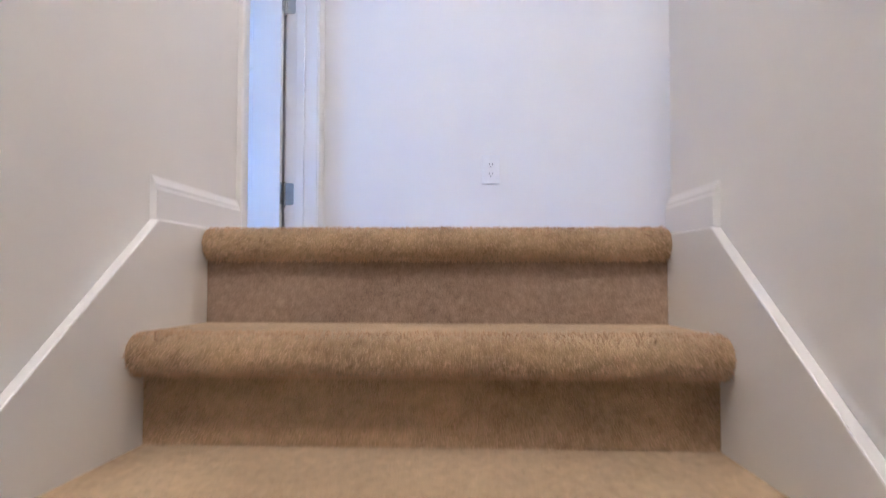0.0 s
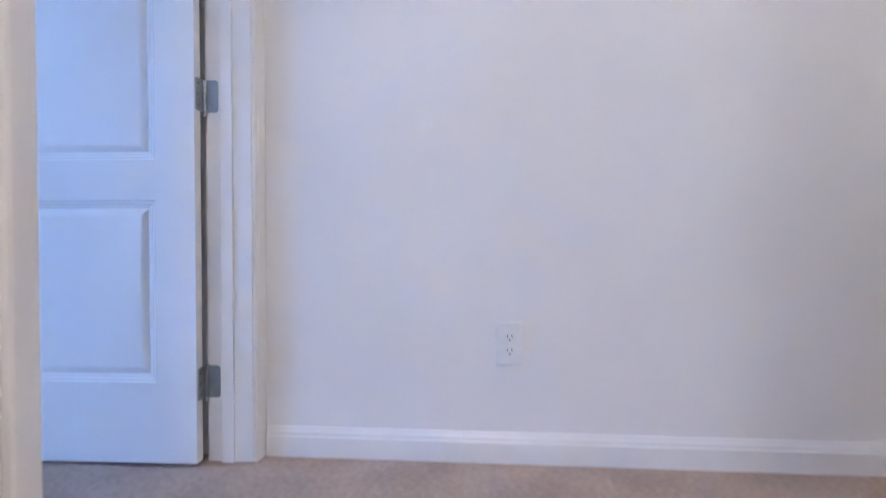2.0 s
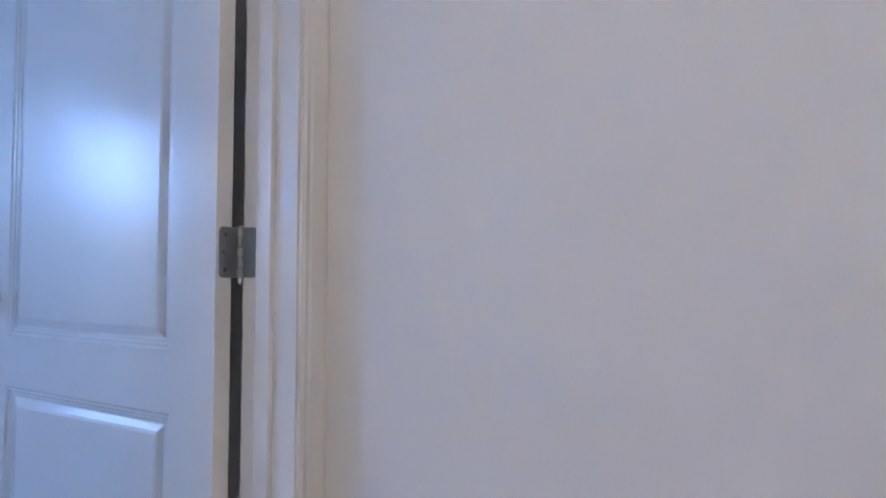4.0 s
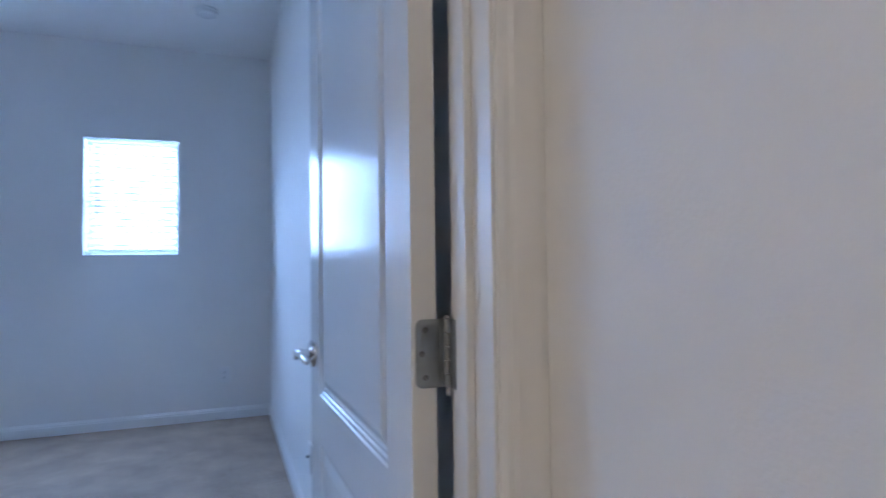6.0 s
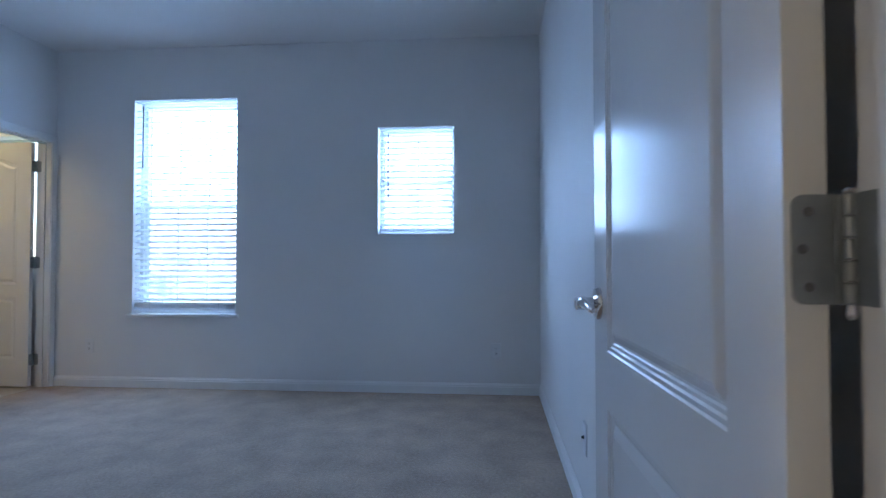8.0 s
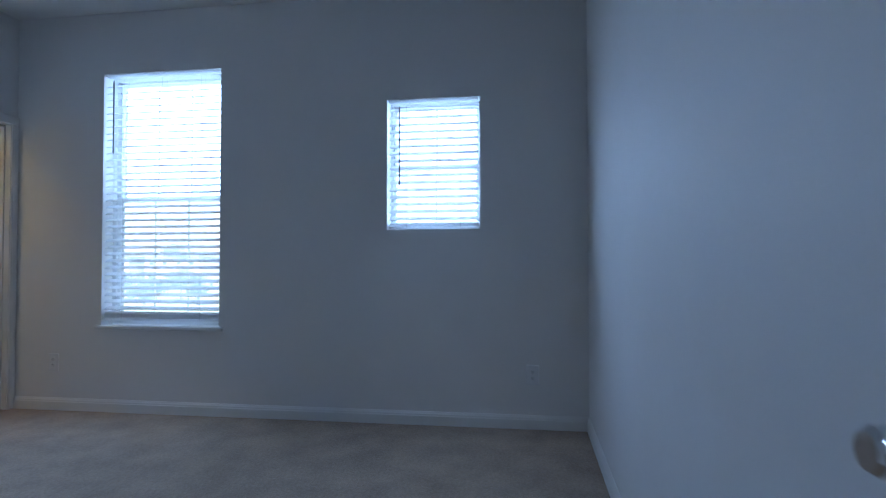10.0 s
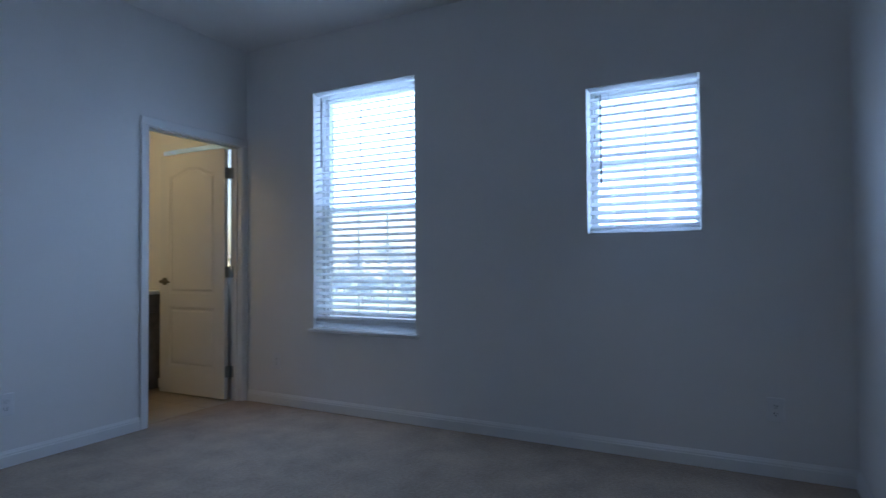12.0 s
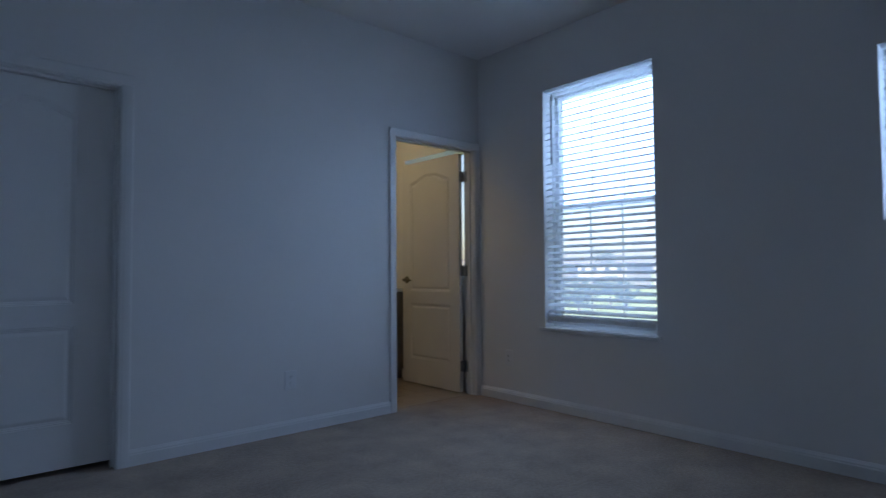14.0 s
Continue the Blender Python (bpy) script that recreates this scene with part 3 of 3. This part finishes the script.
win1 = window("window_1", W1, "tall white single-hung window with vertical muntins", 2, 1.50, 0.03, 0.026)
win2 = window("window_2", W2, "small white single-hung window set high", 1, 1.68, 0.018, 0.018)
bm = B()
box(bm, -4.285, -4.15, W1[0] - 0.03, W1[1] + 0.03, W1[2] - 0.026, W1[2] - 0.001, 0.004)
part("window_sill", bm, M_MARBLE, win1, "white marble sill")
bm = B()
box(bm, -4.285, -4.182, W2[0], W2[1], W2[2], W2[2] + 0.008, 0.001)
part("window_sill", bm, M_MARBLE, win2, "white marble sill")
win3 = thing("window_3", "white vinyl bathroom window behind the open door", "window", kind="structure")
for nm, a, b, c, d in (("frame_side", W3[0], W3[0] + 0.01, W3[2], W3[3]), ("frame_side", W3[1] - 0.01, W3[1], W3[2], W3[3]),
                       ("frame_head", W3[0] + 0.01, W3[1] - 0.01, W3[3] - 0.01, W3[3]), ("frame_sill", W3[0] + 0.01, W3[1] - 0.01, W3[2], W3[2] + 0.03)):
    bm = B()
    box(bm, -4.375, -4.315, a, b, c, d, 0.002)
    part(nm, bm, M_VINYL, win3)
bm = B()
box(bm, -4.350, -4.346, W3[0] + 0.01, W3[1] - 0.01, W3[2] + 0.03, W3[3] - 0.01)
part("pane", bm, M_GLASS, win3, "clear glass pane").visible_shadow = False


def blind(w, pitch, tilt, bottom, wand_len, cords, holes, label):
    """A blind of level slats hung inside a window's recess. tilt: degrees by which the room edge dips."""
    y0, y1, z0, z1 = w[0] + 0.010, w[1] - 0.010, w[2], w[3]
    x = -4.215
    bl = thing("window_blind", label, "blind", pose(x, (y0 + y1) / 2, z0))
    L = (y1 - y0) / 2
    bm = B()
    box(bm, -0.012, 0.012, -L, L, z1 - z0 - 0.02, z1 - z0 - 0.001, 0.002)
    part("headrail", bm, M_VALANCE, bl)
    bm = B()
    box(bm, 0.0265, 0.032, -L, L, z1 - z0 - 0.020, z1 - z0 - 0.0015, 0.001)
    part("valance", bm, M_VALANCE, bl)
    bm = B()
    box(bm, -0.025, 0.025, -L, L, -0.011, 0.011, 0.003)
    rail = part("bottom_rail", bm, M_VALANCE, bl)
    rail.matrix_local = pose(0, 0, bottom + 0.018, 0, tilt * 0.7)
    stack = 4 if z1 - z0 > 1.2 else 1
    base = bottom + 0.035 + 0.0065 * stack
    n = stack + int((z1 - z0 - 0.04 - base) / pitch)
    bm = B()
    half, seg = 0.0245, 6
    ys = [-L + 0.002]
    for c in holes:
        yc = -L + 2 * L * c
        ys += [yc - 0.004, yc + 0.004]
    ys.append(L - 0.002)
    rows = []
    for y in ys:
        row = []
        for i in range(seg + 1):
            u = -1 + 2 * i / seg
            crown = 0.0030 * (1 - u * u)
            row.append((bm.verts.new((u * half, y, crown + 0.0016)), bm.verts.new((u * half, y, crown - 0.0016))))
        rows.append(row)
    for k, (a, b) in enumerate(zip(rows, rows[1:])):
        for i in range(seg):
            if k % 2 and i in (2, 3):   # the hole that the lift cord runs through
                continue
            for side in (0, 1):
                bm.faces.new((a[i][side], a[i + 1][side], b[i + 1][side], b[i][side]))
        for i in (0, seg):
            bm.faces.new((a[i][0], a[i][1], b[i][1], b[i][0]))
    for row in (rows[0], rows[-1]):
        bm.faces.new([v[0] for v in row] + [v[1] for v in row[::-1]])
    me = None
    for i in range(n):
        if i < stack:   # gathered flat on the bottom rail
            m = pose(0, 0, bottom + 0.035 + 0.0065 * i, 0, tilt * 0.8 + random.uniform(-1, 1), random.uniform(-0.1, 0.1))
        else:
            m = pose(0, 0, base + pitch * (i - stack + 0.6), 0, tilt + random.uniform(-0.8, 0.8), random.uniform(-0.06, 0.06))
        if me is None:
            ob = part("slat", bm, M_SLAT, bl, smooth=True)
            me = ob.data
        else:
            ob = new("slat", me)
            ob.parent = bl
        ob.matrix_local = m
    for c in cords:
        yc = -L + 2 * L * c
        for dx in (-0.0262, 0.0262):
            bm = B()
            lathe(bm, [(0.0008, bottom + 0.01), (0.0008, z1 - z0 - 0.042)], Matrix.Translation((dx, yc, 0)), 6)
            part("ladder_cord", bm, M_CORD, bl)
    bm = B()
    top = z1 - z0 - 0.05
    lathe(bm, [(0.004, top - wand_len), (0.006, top - wand_len + 0.01), (0.005, top - wand_len + 0.05), (0.005, top - 0.02), (0.002, top)], Matrix.Translation((0.044, -L + 0.075, 0)), 8)
    part("tilt_wand", bm, M_WAND, bl, "dark clear tilt wand", smooth=True)
    return bl


blind(W1, 0.0478, 25.0, 0.030, 0.52, (0.16, 0.5, 0.84), (), "white level-slat blind lowered over tall window, slats open")
blind(W2, 0.0478, 33.0, 0.010, 0.52, (0.2, 0.8), (0.23, 0.75), "white level-slat blind lowered over small window, slats tilted")


# ---- outlets ----
def outlet(m, label, group="wall outlets"):
    """A duplex outlet: local y = 0 is the wall, the plate stands off towards -y."""
    o = thing("wall_outlet", label, "outlet", m, group=group)
    bm = B()
    box(bm, -0.0395, 0.0395, -0.006, 0.004, -0.0615, 0.0615, 0.0047)
    part("cover_plate", bm, M_COVER, o)
    for z in (-0.0195, 0.0195):
        bm = B()
        pts = []
        for k in range(20):
            a = 2 * math.pi * k / 20
            pts.append((0.0172 * math.cos(a), z + max(-0.0138, min(0.0138, 0.0172 * math.sin(a)))))
        prism(bm, pts, "y", -0.0078, -0.006)
        face = part("socket", bm, M_SOCKET, o)
        for sx, h in ((-0.0064, 0.0085), (0.0064, 0.007)):
            bm = B()
            box(bm, sx - 0.0011, sx + 0.0011, -0.0081, -0.0078, z + 0.0025 - h / 2, z + 0.0025 + h / 2)
            part("slot", bm, M_SLOT, face)
        bm = B()
        lathe(bm, [(0.0024, 0), (0.0024, 0.0003)], pose(0, -0.0078, z - 0.0085, 90), 10)
        part("earth_hole", bm, M_SLOT, face)
    bm = B()
    lathe(bm, [(0.003, 0), (0.0026, 0.001)], pose(0, -0.006, 0, 90), 10)
    part("screw", bm, M_PLATE, o)
    return o


o1 = outlet(pose(0.7215, YN, 0.337), "white duplex outlet low on the hall wall")
cable = thing("cable_plate", "white cable wall plate low on the wall behind the open door", "wall plate", pose(-1.95, YN, 0.337))
bm = B()
box(bm, -0.0395, 0.0395, -0.006, 0.004, -0.0615, 0.0615, 0.0047)
part("cover_plate", bm, M_COVER, cable)
bm = B()
lathe(bm, [(0.0075, 0), (0.0075, 0.003), (0.0048, 0.003), (0.0048, 0.010), (0.0035, 0.010)], pose(0, -0.006, 0.004, 90), 12)
part("jack", bm, M_SLOT, cable, "dark cable jack")
for m in (pose(XW, -0.345, 0.337, 0, 0, 90), pose(XW, -3.72, 0.337, 0, 0, 90), pose(-2.47, YS, 0.337, 0, 0, 180)):
    tagged(copy_thing(o1, m), "white duplex outlet low on a bedroom wall")

# ---- smoke detector ----
sd = thing("smoke_detector", "round white smoke detector on the ceiling", "smoke detector", pose(-3.38, -0.45, H, 180))
bm = B()
lathe(bm, [(0.07, 0), (0.07, 0.01), (0.064, 0.013), (0.062, 0.03), (0.05, 0.04), (0.02, 0.042)], Matrix(), 36)
part("body", bm, M_PLATE, sd, smooth=True)
bm = B()
lathe(bm, [(0.012, 0.042), (0.012, 0.045), (0.009, 0.046)], Matrix(), 16)
part("button", bm, M_PLATE, sd)


# ---- ceiling lamps ----
def dome(name, x, y, material, label, r=0.16):
    t = thing(name, label, "ceiling lamp", pose(x, y, H, 180))
    bm = B()
    lathe(bm, [(r + 0.012, 0), (r + 0.012, 0.018), (r + 0.004, 0.024), (r - 0.01, 0.024)], Matrix(), 40)
    part("rim", bm, M_STEEL, t, smooth=True)
    bm = B()
    prof = [(r * math.cos(a), 0.0245 + 0.085 * math.sin(a)) for a in [math.pi / 2 * k / 10 for k in range(10)]]
    lathe(bm, prof, Matrix(), 40)
    part("diffuser", bm, material, t, "glowing glass diffuser", smooth=True)


# no fixture is in view here: hall and stair domes are added for light
dome("assumed_ceiling_lamp", 2.6, -0.53, M_BULB, "assumed round flush ceiling lamp in the hall, out of view")
dome("assumed_ceiling_lamp", 0.55, -3.0, M_BULB_STAIR, "assumed round flush ceiling lamp over the stairs, out of view")
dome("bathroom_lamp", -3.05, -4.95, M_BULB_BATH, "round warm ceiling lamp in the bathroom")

# ---- bathroom ----
bm = B()
box(bm, XW, -2.3, -5.55, YSB + 0.05, -0.3, -0.004)
bath_floor = structure("floor_bathroom", bm, M_GROUT, "beige square ceramic tile bathroom floor", "floor")
bm = B()
ts = 0.33
box(bm, 0, ts - 0.004, 0, ts - 0.004, -0.006, 0.0, 0.0012)
tile_me = None
for i in range(6):
    for k in range(5):
        x, y = XW + 0.003 + i * ts, YSB + 0.048 - (k + 1) * ts
        if x + ts > -2.3 or y < -5.55:
            continue
        if tile_me is None:
            ob = part("tile", bm, M_TILE, bath_floor)
            tile_me = ob.data
        else:
            ob = new("tile", tile_me)
            ob.parent = bath_floor
        ob.location = (x, y, 0.0)

van = thing("vanity_cabinet", "dark brown wooden bathroom vanity cabinet", "vanity", pose(-3.55, -5.53, 0))
bm = B()
box(bm, -0.61, 0.61, -0.01, 0.49, 0.1, 0.835, 0.002)
box(bm, -0.61, 0.61, 0.0, 0.42, 0.0, 0.1)
part("body", bm, M_VANITY, van)
for i in range(3):
    x0 = -0.6 + i * 0.402
    bm = B()
    box(bm, x0, x0 + 0.394, 0.491, 0.51, 0.69, 0.825, 0.003)
    part("drawer_front", bm, M_VANITY, van)
    bm = B()
    box(bm, x0, x0 + 0.394, 0.491, 0.51, 0.115, 0.68, 0.003)
    dr = part("cabinet_door", bm, M_VANITY, van)
    bm = B()
    box(bm, x0 + 0.06, x0 + 0.334, 0.5105, 0.513, 0.175, 0.62, 0.002)
    part("raised_panel", bm, M_VANITY, dr)
ct = thing("bathroom_countertop", "white cultured marble vanity top with backsplash", "countertop", pose(-3.55, -5.55, 0.835))
bm = B()
box(bm, -0.625, 0.625, 0.0, 0.545, 0.0, 0.03, 0.004)
part("top", bm, M_COUNTER, ct)
bm = B()
box(bm, -0.625, 0.625, 0.0, 0.02, 0.0305, 0.13, 0.003)
part("backsplash", bm, M_COUNTER, ct)

# ---- outside ----
ZG = -3.15
bm = B()
box(bm, -1500, 1500, -1500, 1500, ZG - 1, ZG)
structure("ground", bm, M_GRASS, "green mown lawn reaching to the horizon", "lawn")
bm = B()
box(bm, -42, -35, -300, 300, ZG, ZG + 0.03)
structure("road", bm, M_ROAD, "grey asphalt residential street", "road")


def house(x, y, w, d, h, rot, label):
    t = thing("house", label, "house", pose(x, y, ZG, 0, 0, rot), group="houses across the lawn")
    bm = B()
    box(bm, -w / 2, w / 2, -d / 2, d / 2, 0, h)
    part("wall", bm, M_STUCCO, t)
    bm = B()
    o, rh = 0.5, 2.3
    base = [bm.verts.new(p) for p in ((-w / 2 - o, -d / 2 - o, h), (w / 2 + o, -d / 2 - o, h), (w / 2 + o, d / 2 + o, h), (-w / 2 - o, d / 2 + o, h))]
    k = max(0.5, w / 2 - d / 2)
    r0, r1 = bm.verts.new((-k, 0, h + rh)), bm.verts.new((k, 0, h + rh))
    bm.faces.new(base[::-1])
    bm.faces.new((base[0], base[1], r1, r0))
    bm.faces.new((base[2], base[3], r0, r1))
    bm.faces.new((base[1], base[2], r1))
    bm.faces.new((base[3], base[0], r0))
    part("roof", bm, M_ROOF, t)
    for z in (0.95, 3.75):
        for i in range(4):
            wx = -w / 2 + w * (i + 0.5) / 4
            win = B()
            box(win, wx - 0.65, wx + 0.65, -d / 2 - 0.05, -d / 2 + 0.02, z, z + 1.35)
            fr = part("window", win, M_STUCCO, t)
            gl = B()
            box(gl, wx - 0.56, wx + 0.56, -d / 2 - 0.07, -d / 2 - 0.055, z + 0.09, z + 1.26)
            part("pane", gl, M_DARKGLASS, fr)
    return t


random.seed(5)
for i in range(12):
    house(-126 + random.uniform(-5, 5), -165 + i * 17.5, 13.5, 10, 5.7, 90 + random.uniform(-4, 4), "pale two-storey stucco house with a grey hip roof")


def tree(x, y, h, r, seed, label):
    rnd = random.Random(seed)
    t = thing("tree", label, "tree", pose(x, y, ZG, 0, 0, rnd.uniform(0, 360)), group="garden trees")
    bm = B()
    lathe(bm, [(0.17, 0), (0.12, h * 0.2), (0.09, h * 0.45), (0.03, h * 0.85)], Matrix(), 8)
    for k in range(7):
        a, z = k * 2.4, h * (0.35 + 0.07 * k)
        m = Matrix.Translation((0, 0, z)) @ Euler((radians(55), 0, a)).to_matrix().to_4x4()
        lathe(bm, [(0.05, 0), (0.035, r * 0.5), (0.012, r)], m, 6)
    part("trunk", bm, M_BARK, t)
    verts, faces = [], []
    clumps = [(rnd.gauss(0, 0.45) * r, rnd.gauss(0, 0.45) * r, h * rnd.uniform(0.42, 0.98), r * rnd.uniform(0.2, 0.42)) for _ in range(26)]
    for cx, cy, cz, cr in clumps:
        for _ in range(70):
            v = Vector((rnd.gauss(0, 1), rnd.gauss(0, 1), rnd.gauss(0, 0.8))).normalized() * cr * rnd.uniform(0.4, 1.1)
            c = Vector((cx, cy, cz)) + v
            s = rnd.uniform(0.08, 0.17)
            q = Euler((rnd.uniform(0, 6), rnd.uniform(0, 6), rnd.uniform(0, 6))).to_matrix()
            n = len(verts)
            for p in ((-s, 0, 0), (0, -s * 0.45, 0.02), (s, 0, 0), (0, s * 0.45, 0.02)):
                verts.append(c + q @ Vector(p))
            faces.append((n, n + 1, n + 2, n + 3))
    me = bpy.data.meshes.new("crown")
    me.from_pydata([tuple(v) for v in verts], [], faces)
    me.materials.append(M_LEAF)
    ob = new("crown", me)
    ob.parent = t


TREES = ((-104, -68, 8.4, 2.8), (-104, -40, 8.0, 2.6), (-54, -33, 2.8, 1.3), (-58, -24, 2.8, 1.3), (-60, -46, 3.0, 1.4), (-50, -36, 2.6, 1.3), (-56, -39, 3.1, 1.6),
         (-62, -40, 3.3, 1.6), (-66, -52, 3.2, 1.5), (-62, -12, 3.2, 1.5), (-53, -43, 2.4, 1.2), (-70, -30, 3.4, 1.7), (-72, -60, 3.6, 1.8), (-100, -82, 9.2, 3.1))
for i, (x, y, h, r) in enumerate(TREES):
    tree(x, y, h, r, 30 + i, "green broadleaf garden tree on the lawn")
